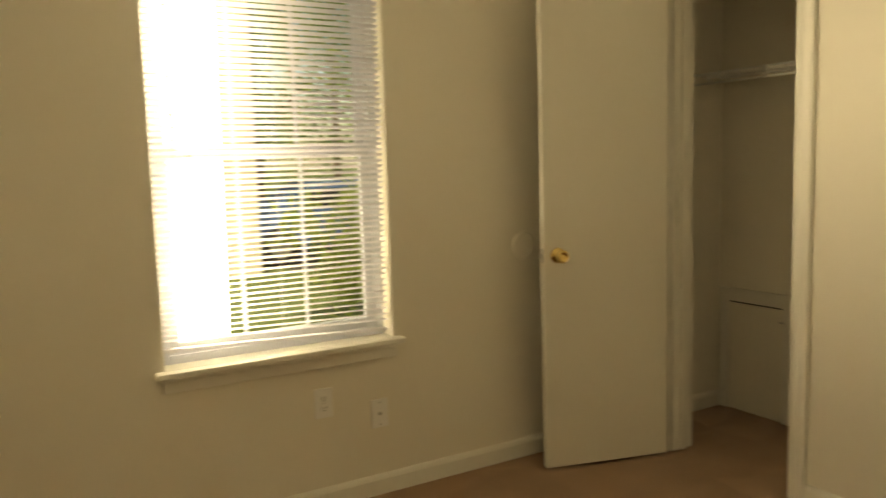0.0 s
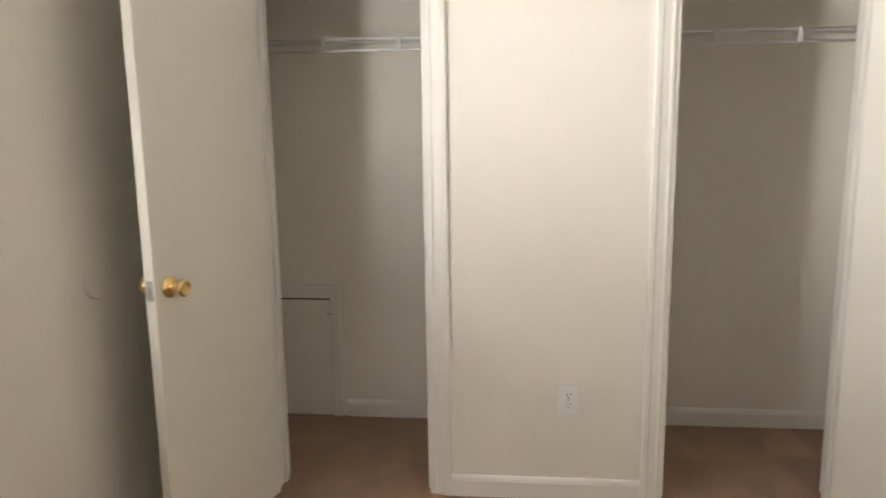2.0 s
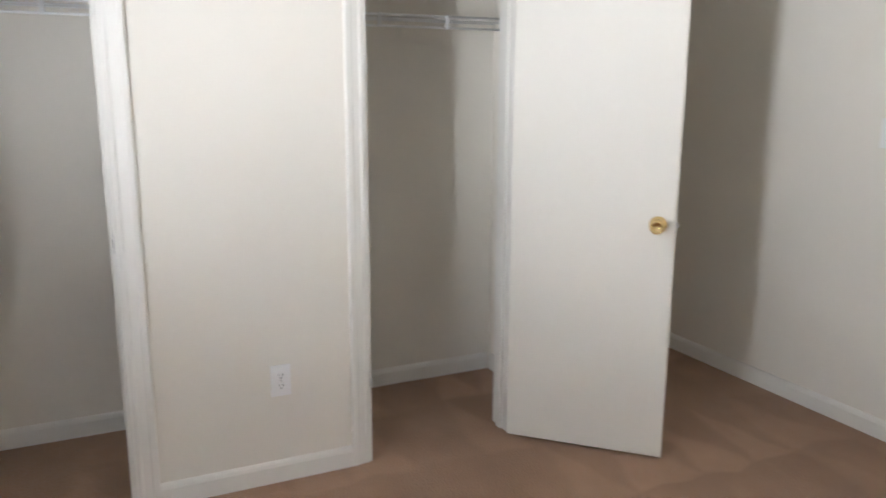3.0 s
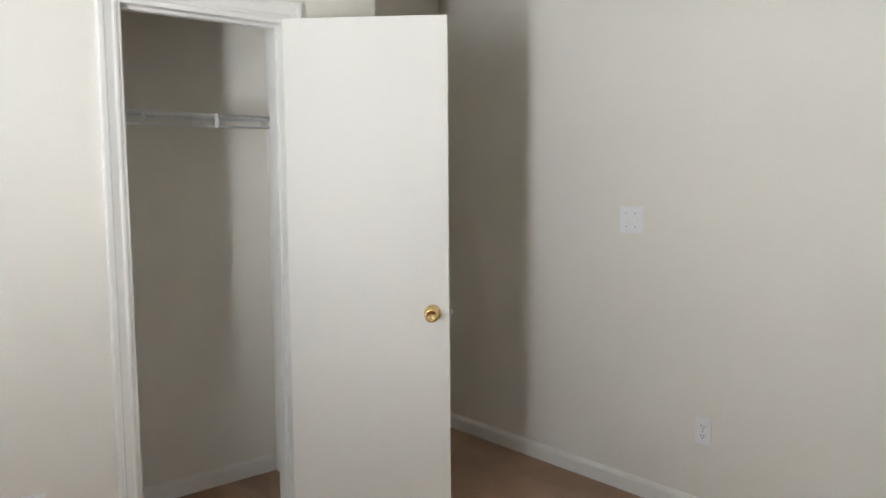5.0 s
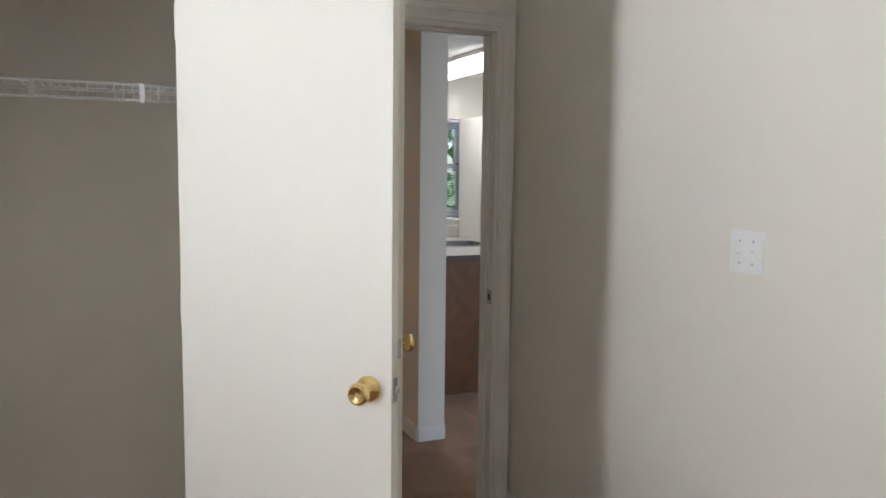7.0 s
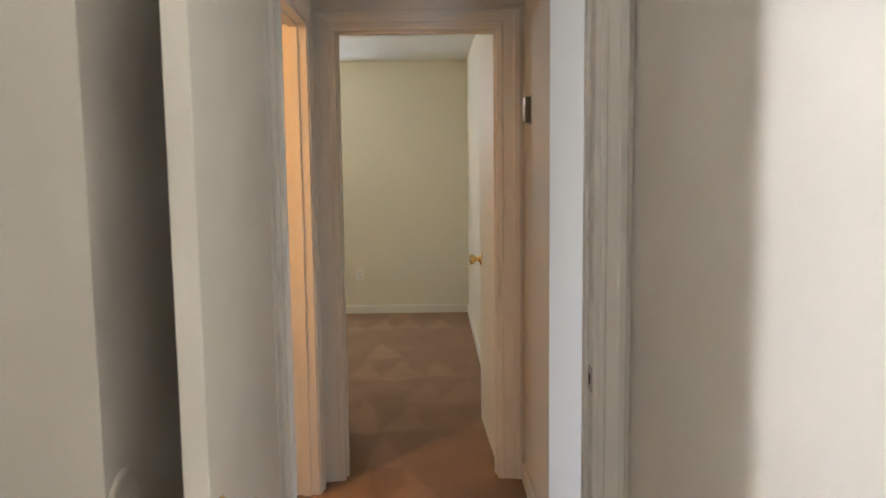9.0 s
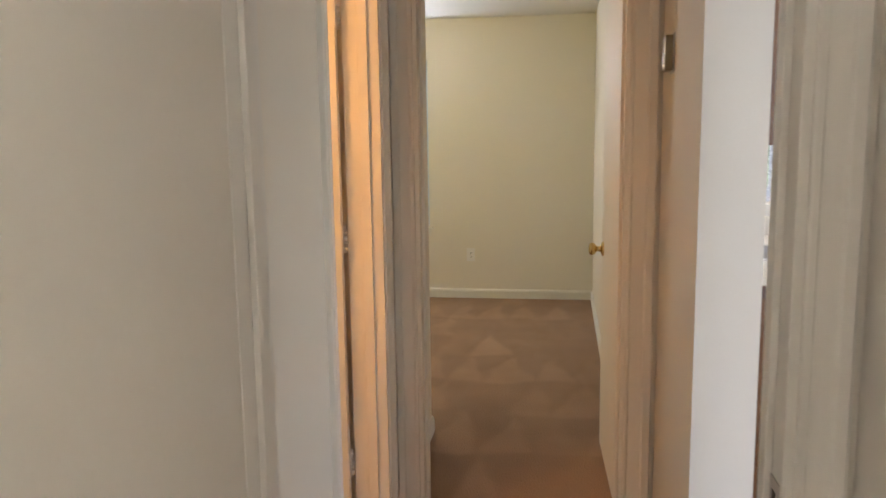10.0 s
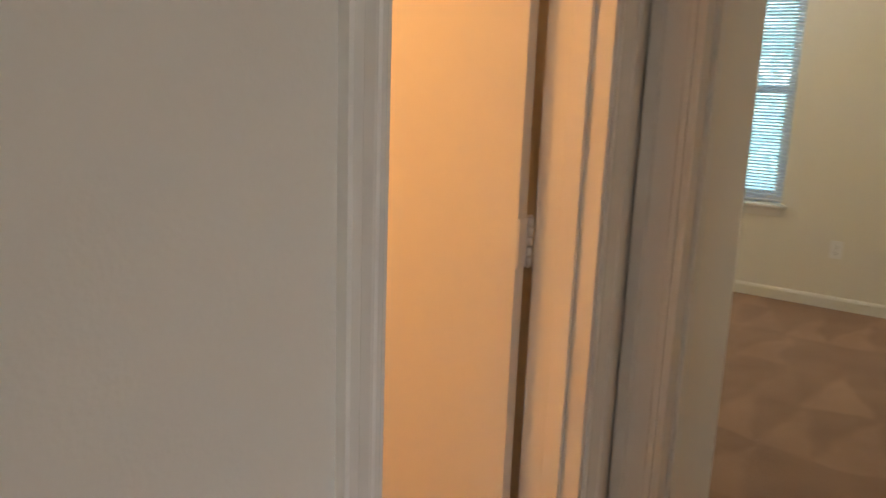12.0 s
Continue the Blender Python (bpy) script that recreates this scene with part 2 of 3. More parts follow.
boxes("wall_bedroom_corner", WALL, [(2.48, 3.25, -2.76, -2.64, 0, H), (3.13, 3.25, -2.64, 0, 0, H)],
      "cream painted wall corner in the second bedroom", "wall")
boxes("wall_bedroom_back", WALL, wall_x(6.46, 6.62, -3.765, 0, H, [WIN2]), "cream painted back wall with a window", "wall")
boxes("wall_bedroom_side", WALL, [(2.48, 6.46, -3.765, -3.645, 0, H)], "cream painted side wall of the second bedroom", "wall")
boxes("wall_bath_end", WALL, [(0.82, 2.36, -0.3, -0.18, 0, H)], "cream painted bathroom wall", "wall")

boxes("wall_kitchen_window", WALL, wall_x(3.71, 3.86, -9.2, -3.765, H, [(-4.995, -4.095, 1.08, 1.9)]), "cream painted kitchen wall with a window", "wall")
boxes("wall_kitchen_south", WALL, wall_y(-9.32, -9.2, -3.72, 3.86, H, [(-3.15, 1.35, 0.5, 2.2)]), "cream painted wall with a window opening far off", "wall")
# unseen slabs added to block direct sun at the two living space openings
boxes("sun_blocker", ROOF, [(-6.5, 3.0, -12.0, -9.33, 2.3, 2.42), (-6.5, -3.73, -9.33, -3.9, 2.3, 2.42)], "unseen dark slab added to keep sun out of the living space", "roof")
boxes("wall_kitchen_west", WALL, wall_x(-3.72, -3.60, -9.2, -3.92, H, [(-6.6, -4.6, 0.5, 2.2)]), "cream painted wall of the living space with a window opening", "wall")
boxes("ceiling_kitchen", CEIL, [(2.1, 3.71, -9.2, -3.92, 2.26, H - 0.004)], "lowered off-white kitchen ceiling", "ceiling")


def baseboard(rows):
    """Baseboards with a sloped top edge. rows: start, end, and the side they stand out to."""
    for (x0, y0), (x1, y1), (nx, ny) in rows:
        bm = bmesh.new()
        prof = ((0, 0), (0.014, 0), (0.014, 0.062), (0.010, 0.074), (0.004, 0.082), (0, 0.082))
        a = [bm.verts.new((x0 + nx * d, y0 + ny * d, z)) for d, z in prof]
        b = [bm.verts.new((x1 + nx * d, y1 + ny * d, z)) for d, z in prof]
        n = len(prof)
        for i in range(n):
            bm.faces.new((a[i], a[(i + 1) % n], b[(i + 1) % n], b[i]))
        bm.faces.new(a)
        bm.faces.new(b[::-1])
        tagged(part("baseboard", bm, TRIM), "white painted baseboard", "baseboard", "baseboards", "structure")


CW = 0.066
baseboard([
    ((-3.6, 0), (-0.002, 0), (0, -1)),
    ((0, -0.016), (0, OP1[1] + CW), (-1, 0)),
    ((0, OP1[0] - CW), (0, OP2[1] + CW), (-1, 0)),
    ((0, OP2[0] - CW), (0, -2.82), (-1, 0)),
    ((0, -2.82), (0.685, -2.82), (0, -1)),
    ((-3.6, -3.765), (0.684, -3.765), (0, 1)),
    ((-3.6, -3.75), (-3.6, -0.02), (1, 0)),
    ((0.715, -2.67), (0.715, -0.45), (-1, 0)),
    ((0.12, -2.69), (0.7, -2.69), (0, 1)),
    ((0.13, 0), (0.70, 0), (0, -1)),
    ((0.84, -2.785), (OPB[0] - CW, -2.785), (0, -1)),
    ((1.61, -3.71), (2.344, -3.71), (0, 1)),
    ((1.61, -3.865), (1.61, -3.71), (-1, 0)),
    ((2.50, -2.76), (3.25, -2.76), (0, -1)),
    ((3.25, -2.76), (3.25, -0.02), (1, 0)),
    ((6.46, -3.635), (6.46, -0.02), (-1, 0)),
    ((2.50, -3.645), (6.44, -3.645), (0, 1)),
])


def casing(name, axis, face, side, a, b, top, label, ends=(CW, CW), seam=False):
    """Stepped trim round an opening on one face of a wall. axis: the wall runs along it; side: -1 or 1, where it stands out to."""
    e = empty(name, Matrix(), label, "door trim", kind="structure")
    def moulding(n, width, end0, end1, to_point):
        bm = bmesh.new()
        prof = ((0, 0), (0, 0.008), (0.003, 0.010), (0.011, 0.010), (0.014, 0.0075), (0.019, 0.0075), (width * 0.62, 0.0125),
                (width * 0.70, 0.0165), (width - 0.004, 0.0175), (width, 0.0145), (width, 0))
        rings = [[bm.verts.new(to_point(u, d, t)) for u, d in prof] for t in (end0, end1)]
        k = len(prof)
        for q in range(k):
            bm.faces.new((rings[0][q], rings[0][(q + 1) % k], rings[1][(q + 1) % k], rings[1][q]))
        bm.faces.new(rings[0])
        bm.faces.new(rings[1][::-1])
        return part(n, bm, TRIM, e)

    def place(along, z, d):
        w = face + side * d
        return (w, along, z) if axis == 'y' else (along, w, z)

    # mitred at the upper corners
    l, r = ends
    moulding("side_trim", l, 0, 1, lambda u, d, t: place(a - u, 0.001 if t == 0 else top + u * CW / l, d))
    moulding("side_trim", r, 0, 1, lambda u, d, t: place(b + u, 0.001 if t == 0 else top + u * CW / r, d))
    moulding("head_trim", CW, 0, 1, lambda u, d, t: place(a - u * l / CW if t == 0 else b + u * r / CW, top + u, d))
    if seam:
        # dark strip painted for the shadow gap where the trim meets the wall corner
        bm = bmesh.new()
        lo, hi = sorted((face, face + side * 0.004))
        box(bm, b + r + 0.0005, b + r + 0.006, lo, hi, 0.001, top + CW)
        part("seam_shadow", bm, SLOT, e)
    return e


def jambs(name, axis, f0, f1, a, b, top, stop, label):
    """Lining of an opening with a door stop at the given depth."""
    e = empty(name, Matrix(), label, "door frame", kind="structure")
    t = 0.018
    def put(n, u0, u1, w0, w1, z0, z1):
        bm = bmesh.new()
        if axis == 'y':
            box(bm, w0, w1, u0, u1, z0, z1, 0.002)
        else:
            box(bm, u0, u1, w0, w1, z0, z1, 0.002)
        part(n, bm, TRIM, e)
    put("jamb", a - 0.004, a + t - 0.004, f0 - 0.002, f1 + 0.002, 0.001, top)
    put("jamb", b - t + 0.004, b + 0.004, f0 - 0.002, f1 + 0.002, 0.001, top)
    put("head_jamb", a + t - 0.004, b - t + 0.004, f0 - 0.002, f1 + 0.002, top - t, top)
    put("stop", a + t - 0.004, a + t + 0.007, stop, stop + 0.034, 0.001, top - t)
    put("stop", b - t - 0.007, b - t + 0.004, stop, stop + 0.034, 0.001, top - t)
    put("head_stop", a + t + 0.007, b - t - 0.007, stop, stop + 0.034, top - t - 0.011, top - t)
    return e


for op in (OP1, OP2):
    casing("trim_closet", 'y', 0, -1, op[0], op[1], TOP, "white stepped trim round a closet opening")
    jambs("frame_closet", 'y', 0, 0.12, op[0], op[1], TOP, 0.04, "white painted closet door frame")
casing("trim_room_door", 'y', 0.70, -1, *OP3, TOP, "white stepped trim round the bedroom doorway", (0.062, CW))
casing("trim_hall_side", 'y', 0.82, 1, *OP3, TOP, "white stepped trim on the hall side", (0.052, CW))
jambs("frame_room_door", 'y', 0.70, 0.82, *OP3, TOP, 0.745, "white painted bedroom door frame")
casing("trim_far_door", 'y', 2.36, -1, *OPF, TOP, "white stepped trim round the far bedroom doorway", (0.092, 0.080))
jambs("frame_far_door", 'y', 2.36, 2.48, *OPF, TOP, 2.405, "white painted far bedroom door frame")
casing("trim_bath", 'x', -2.785, -1, *OPB, TOP, "white stepped trim round the bathroom doorway", (CW, CW), True)
jambs("frame_bath", 'x', -2.785, -2.665, *OPB, TOP, -2.75, "white painted bathroom door frame")

# doors


def knob(parent, x, z, side, y, label="polished brass door knob"):
    """Rose, neck and ball of a knob. It stands out to side (+1 or -1) in local y."""
    bm = bmesh.new()
    m = Matrix.Translation((x, y, z)) @ Matrix.Rotation(radians(-90 * side), 4, 'X')
    lathe(bm, [(0.033, 0), (0.033, 0.003), (0.028, 0.008), (0.017, 0.011), (0.0125, 0.014), (0.0115, 0.026), (0.015, 0.031),
               (0.0235, 0.037), (0.0275, 0.046), (0.0275, 0.053), (0.0245, 0.060), (0.020, 0.063), (0.018, 0.0615), (0.0155, 0.0585), (0.006, 0.058)], 28, m)
    k = part("knob", bm, BRASS, parent, label)
    return k


def hinge_leaf(parent, x, y, z, material, name="hinge"):
    bm = bmesh.new()
    for i in range(5):
        lathe(bm, [(0.0075, 0), (0.0075, 0.0168)], 12, Matrix.Translation((x, y, z - 0.045 + i * 0.018)))
    lathe(bm, [(0.003, -0.004), (0.006, -0.002), (0.006, 0.0)], 10, Matrix.Translation((x, y, z - 0.045)))
    lathe(bm, [(0.006, 0), (0.006, 0.002), (0.003, 0.004)], 10, Matrix.Translation((x, y, z + 0.045)))
    return part(name, bm, material, parent, "painted steel hinge")


def door(name, m, width, label, hinge_mat=HINGE, pin=-0.004, ph=0.045):
    """A flush door. Local x runs from the hinge to the free edge, local y through its thickness."""
    e = empty(name, m, label, "door")
    bm = bmesh.new()
    box(bm, 0.002, width, 0, 0.035, 0.014, 2.043, 0.0015)
    part("leaf", bm, DOOR, e)
    if name != "far_bedroom_door":
        knob(e, width - 0.062, 0.93, -1, 0)
    knob(e, width - 0.062, 0.93, 1, 0.035)
    bm = bmesh.new()
    box(bm, width - 0.001, width + 0.0015, 0.006, 0.029, 0.90, 0.96, 0.0006)
    plate = part("latch_plate", bm, STEEL, e, "steel latch plate")
    bm = bmesh.new()
    box(bm, width + 0.0015, width + 0.011, 0.011, 0.024, 0.921, 0.939, 0.003)
    part("latch", bm, STEEL, plate, "steel latch bolt")
    for z in (0.25 + 0.04, 1.09, 1.83):
        h = hinge_leaf(e, -0.002, pin, z, hinge_mat)
        bm = bmesh.new()
        box(bm, -0.0012, 0.0035, 0.001, 0.034, z - ph, z + ph)
        part("hinge_plate", bm, hinge_mat, h)
    return e


def door_pose(hx, hy, fx, fy):
    return pose(hx, hy, 0, 0, 0, math.degrees(math.atan2(fy - hy, fx - hx)))


# local y points to the left of the way from hinge to free edge
door("closet_door", door_pose(-0.045, -0.3305, -0.615, -0.172), 0.577, "cream flush closet door standing open by the window")
door("closet_door", door_pose(-0.034, -2.362, -0.478, -2.80), 0.622, "cream flush closet door standing half open", pin=0.039)
door("bedroom_door", door_pose(0.696, -2.893, -0.06, -2.953), 0.755, "white flush bedroom door standing open into the room", STEEL)
door("far_bedroom_door", door_pose(2.487, -3.626, 3.19, -3.597), 0.705, "cream flush door open into the far bedroom", pin=-0.006)
door("bathroom_door", door_pose(2.197, -2.652, 2.150, -2.07), 0.59, "white flush bathroom door standing open in warm light", pin=-0.006)


def jamb_hinge(m, label):
    e = empty("jamb_hinge_leaf", m, label, "hinge", "hinge leaves on door frames")
    bm = bmesh.new()
    box(bm, 0, 0.002, 0, 0.034, -0.045, 0.045, 0.0005)
    part("leaf_plate", bm, HINGE, e)
    for y, z in ((0.011, -0.03), (0.023, 0.0), (0.011, 0.03)):
        bm = bmesh.new()
        lathe(bm, [(0.0042, 0.0015), (0.0042, 0.0026), (0.0015, 0.0022)], 10, Matrix.Translation((0, y, z)) @ Matrix.Rotation(radians(90), 4, 'Y'))
        part("screw", bm, SLOT, e, "dark worn screw head")
    return e


for z in (0.345, 1.09, 1.835):
    jamb_hinge(pose(2.479, -3.589, z, 0, 0, 90), "painted steel hinge leaf on the door frame")


def strike(m, label):
    e = empty("strike_plate", m, label, "strike plate", "strike plates")
    bm = bmesh.new()
    box(bm, -0.02, 0.022, 0, 0.002, -0.03, 0.03, 0.0008)
    part("plate", bm, STEEL, e)
    bm = bmesh.new()
    box(bm, -0.007, 0.008, 0.0015, 0.003, -0.013, 0.013)
    part("latch_hole", bm, SLOT, e, "dark latch hole")
    return e


strike(pose(0.724, OP3[0] + 0.0145, 0.93), "dull steel strike plate on the doorway jamb")
strike(pose(0.024, OP1[0] + 0.0145, 0.93), "dull steel strike plate on the closet jamb")
strike(pose(0.024, OP2[1] - 0.0145, 0.93, 0, 0, 180), "dull steel strike plate on the closet jamb")


def bumper(m, label):
    bm = bmesh.new()
    lathe(bm, [(0.062, 0), (0.062, 0.003), (0.058, 0.006), (0.05, 0.0055), (0.012, 0.004)], 40)
    ob = part("wall_protector_disc", bm, WALL)
    ob.matrix_world = m
    return tagged(ob, label, "wall protector", "wall protectors")


bumper(pose(-0.56, 0, 0.955, 90, 0, 0), "round cream wall protector disc behind the closet door")
bumper(pose(0.06, -2.82, 0.925, 90, 0, 0), "round cream wall protector disc beside the bedroom door")

# outlets and switches


def plate_body(e, w, h):
    bm = bmesh.new()
    box(bm, -w / 2, w / 2, 0, 0.006, -h / 2, h / 2, 0.0022)
    part("cover", bm, PLATE, e)


def screw(e, x, z):
    bm = bmesh.new()
    lathe(bm, [(0.0035, 0), (0.0032, 0.0012), (0.001, 0.0014)], 10, Matrix.Translation((x, 0.006, z)) @ Matrix.Rotation(radians(-90), 4, 'X'))
    part("screw", bm, STEEL, e)


def outlet(m, label):
    """Duplex outlet. It faces local +y."""
    e = empty("wall_outlet", m, label, "outlet", "wall outlets")
    plate_body(e, 0.073, 0.117)
    screw(e, 0, 0)
    for zc in (0.0195, -0.0195):
        bm = bmesh.new()
        lathe(bm, [(0.0165, 0), (0.0165, 0.0022), (0.0155, 0.003)], 22, Matrix.Translation((0, 0.006, zc)) @ Matrix.Rotation(radians(-90), 4, 'X') @ Matrix.Diagonal((1, 0.86, 1, 1)))
        face = part("socket", bm, PLATE, e)
        for x0, x1, z0, z1 in ((-0.0078, -0.0055, -0.0015, 0.0075), (0.0055, 0.0078, -0.0005, 0.0075), (-0.0022, 0.0022, -0.0105, -0.006)):
            bm = bmesh.new()
            box(bm, x0, x1, 0.0085, 0.0096, zc + z0, zc + z1)
            part("slot", bm, SLOT, face)
    return e


def jack(m, label):
    e = empty("jack_plate", m, label, "wall jack", "wall jacks")
    plate_body(e, 0.073, 0.117)
    screw(e, 0, 0.045)
    screw(e, 0, -0.045)
    bm = bmesh.new()
    lathe(bm, [(0.0075, 0), (0.0075, 0.004), (0.0045, 0.004), (0.0045, 0.008)], 14, Matrix.Translation((0, 0.006, 0)) @ Matrix.Rotation(radians(-90), 4, 'X'))
    part("socket", bm, STEEL, e, "small round cable socket")
    return e


def switch(m, label):
    e = empty("light_switch", m, label, "light switch")
    plate_body(e, 0.117, 0.117)
    for x, up in ((-0.023, 1), (0.023, -1)):
        for z in (0.03, -0.03):
            screw(e, x, z)
        bm = bmesh.new()
        box(bm, x - 0.0048, x + 0.0048, 0.0055, 0.0072, -0.012, 0.012, 0.0005)
        slot = part("toggle_surround", bm, PLATE, e)
        bm = bmesh.new()
        box(bm, x - 0.0035, x + 0.0035, 0.004, 0.018, -0.0045, 0.0045, 0.001)
        bmesh.ops.rotate(bm, cent=(x, 0.006, 0), matrix=Matrix.Rotation(radians(28 * up), 3, 'X'), verts=bm.verts)
        part("toggle", bm, PLATE, slot)
    return e


outlet(pose(0, -1.439, 0.39, 0, 0, 90), "white duplex outlet between the closet doors")
outlet(pose(-1.527, 0, 0.42, 0, 0, 180), "cream duplex outlet under the window")
jack(pose(-1.291, 0, 0.335, 0, 0, 180), "cream cable jack plate under the window")
outlet(pose(-0.99, -3.765, 0.376), "white duplex outlet on the switch wall")
switch(pose(-0.612, -3.765, 1.249), "white double toggle switch on the wall")
outlet(pose(6.46, -2.576, 0.39, 0, 0, 90), "white duplex outlet in the far bedroom")

# hall thermostat
th = empty("thermostat", pose(2.135, -3.71, 1.667), "small bronze thermostat on the hall wall", "thermostat")
bm = bmesh.new()
box(bm, -0.038, 0.038, 0, 0.004, -0.058, 0.058, 0.001)
part("base_plate", bm, STEEL, th)
bm = bmesh.new()
box(bm, -0.034, 0.034, 0.004, 0.028, -0.052, 0.052, 0.005)
part("cover", bm, mat("bronze_cover", (0.26, 0.21, 0.14), 0.35, 0.8), th, "bronze metal cover")
bm = bmesh.new()
box(bm, -0.02, 0.02, 0.028, 0.030, -0.03, -0.005, 0.0006)
part("dial_window", bm, PLATE, th, "pale dial window")

# closet: access panel and wire shelf
ap = empty("access_panel", pose(0.715, -0.22, 0), "cream painted access hatch low in the closet wall", "access panel")
for n, r in (("frame_side", (-0.016, 0, -0.21, -0.165, 0.0, 0.63)), ("frame_side", (-0.016, 0, 0.155, 0.205, 0.0, 0.63)),
             ("frame_head", (-0.016, 0, -0.165, 0.155, 0.575, 0.63)), ("hatch", (-0.011, -0.001, -0.162, 0.150, 0.004, 0.566)),
             ("frame_cap", (-0.022, 0, -0.215, 0.210, 0.63, 0.642))):
    bm = bmesh.new()
    box(bm, *r, bevel=0.002)
    part(n, bm, WALL if n == "hatch" else TRIM, ap)
bm = bmesh.new()
box(bm, -0.008, -0.002, -0.162, 0.150, 0.567, 0.574)
part("gap", bm, SLOT, ap, "dark gap above the hatch")
bm = bmesh.new()
box(bm, -0.008, -0.002, -0.1655, -0.1625, 0.004, 0.567)
part("gap", bm, SLOT, ap, "dark gap beside the hatch")
bm = bmesh.new()
box(bm, -0.020, -0.012, -0.175, -0.150, 0.50, 0.508, 0.002)
part("turn_button", bm, STEEL, ap)

sh = empty("wire_shelf", pose(0, 0, 0), "white coated wire shelf along the closet wall", "shelf")
SX, SZ = 0.428, 1.712
for n, x, z, r in (("front_rail", SX, SZ, 0.0048), ("lip_rail", SX, SZ - 0.046, 0.0048), ("back_rail", 0.705, SZ, 0.003), ("middle_rail", 0.57, SZ - 0.004, 0.003)):
    bm = bmesh.new()
    rod(bm, (x, -2.685, z), (x, -0.005, z), r, 8)
    part(n, bm, WIRE, sh)
bm = bmesh.new()
rod(bm, (SX - 0.002, 0, SZ + 0.003), (0.71, 0, SZ + 0.003), 0.0016, 5)
rod(bm, (SX - 0.003, 0, SZ + 0.003), (SX - 0.003, 0, SZ - 0.046), 0.0016, 5)
wire = part("deck_wire", bm, WIRE, sh)
wire.matrix_basis = pose(0, -0.02, 0)
for i in range(1, 104):
    share("deck_wire", wire, sh, pose(0, -0.02 - 0.0256 * i, 0))
bm = bmesh.new()
box(bm, SX - 0.009, SX - 0.003, -0.008, 0.008, SZ - 0.052, SZ + 0.006, 0.0015)
clip = part("rail_clip", bm, WIRE, sh)
clip.matrix_basis = pose(0, -0.17, 0)
for i in range(1, 9):
    share("rail_clip", clip, sh, pose(0, -0.17 - 0.3045 * i, 0))
for y in (-0.012, -2.678):
    bm = bmesh.new()
    box(bm, SX - 0.012, SX + 0.03, y - 0.01, y + 0.01, SZ - 0.055, SZ + 0.012, 0.003)
    part("end_bracket", bm, WIRE, sh)

# windows with blinds


def window(name, m, w, z0, z1, depth, label, blind_label, drop, tilt, sag, slat_mat=SLAT):
    """A double-hung window. Local x runs along the wall, local +y points outside, the wall's inner face is y = 0."""
    e = empty(name, m, label, "window", kind="structure")
    h = w / 2
    def put(n, r, material, parent=e, bevel=0.002):
        bm = bmesh.new()
        box(bm, *r, bevel=bevel)
        return part(n, bm, material, parent)
    yo = depth - 0.07
    fr = put("window_frame", (-h, -h + 0.035, yo, depth, z0, z1), VINYL)
    put("frame_side", (h - 0.035, h, yo, depth, z0, z1), VINYL, fr)
    put("frame_head", (-h + 0.035, h - 0.035, yo, depth, z1 - 0.035, z1), VINYL, fr)
    put("frame_foot", (-h + 0.035, h - 0.035, yo, depth, z0, z0 + 0.035), VINYL, fr)
    zm = (z0 + z1) / 2 + 0.02
    for n, a, b, y in (("lower_sash", z0 + 0.035, zm + 0.02, yo + 0.005), ("upper_sash", zm - 0.02, z1 - 0.035, yo + 0.036)):
        s = put(n, (-h + 0.035, -h + 0.075, y, y + 0.028, a, b), VINYL)
        put("stile", (h - 0.075, h - 0.035, y, y + 0.028, a, b), VINYL, s)
        put("rail", (-h + 0.075, h - 0.075, y, y + 0.028, a, a + 0.042), VINYL, s)
        put("rail", (-h + 0.075, h - 0.075, y, y + 0.028, b - 0.042, b), VINYL, s)
        for k in (1, 2):
            x = -h + 0.075 + (w - 0.15) * k / 3
            put("muntin", (x - 0.008, x + 0.008, y + 0.009, y + 0.019, a + 0.042, b - 0.042), VINYL, s)
        g = put("pane", (-h + 0.07, h - 0.07, y + 0.012, y + 0.016, a + 0.035, b - 0.035), GLASS, s, 0)
        g.visible_shadow = False
    for x in (-h + 0.06, h - 0.06):
        put("tilt_latch", (x - 0.022, x + 0.022, yo - 0.004, yo + 0.02, zm + 0.02, zm + 0.029), SLOT)
    put("window_sill", (-h - 0.033, h + 0.033, -0.05, 0.0, z0 - 0.018, z0 + 0.004), TRIM, e, 0.006)
    put("sill_board", (-h + 0.001, h - 0.001, 0.0, yo, z0 - 0.001, z0 + 0.004), TRIM)
    put("apron", (-h - 0.012, h + 0.012, -0.014, 0, z0 - 0.075, z0 - 0.018), TRIM, e, 0.003)
    put("apron_bead", (-h - 0.014, h + 0.014, -0.019, -0.012, z0 - 0.036, z0 - 0.018), TRIM, e, 0.003)
    # the blind
    b = empty("window_blind", m, blind_label, "blind")
    by = 0.028
    head = put("head_rail", (-h + 0.006, h - 0.006, by - 0.018, by + 0.018, z1 - 0.030, z1 - 0.003), SLAT, b)
    pitch, sw = 0.0215, 0.0125
    bottom = z0 + drop
    bm = bmesh.new()
    n = 5
    rows = []
    for i in range(n):
        u = -sw + 2 * sw * i / (n - 1)
        rows.append((u, 0.0016 * (1 - (u / sw) ** 2)))
    ca, sa = math.cos(radians(tilt)), math.sin(radians(tilt))
    loop = [[bm.verts.new((x, u * ca - v * sa, u * sa + v * ca)) for u, v in rows] for x in (-h + 0.008, h - 0.008)]
    for i in range(n - 1):
        bm.faces.new((loop[0][i], loop[0][i + 1], loop[1][i + 1], loop[1][i])).smooth = True
    first = part("slat", bm, slat_mat, b)
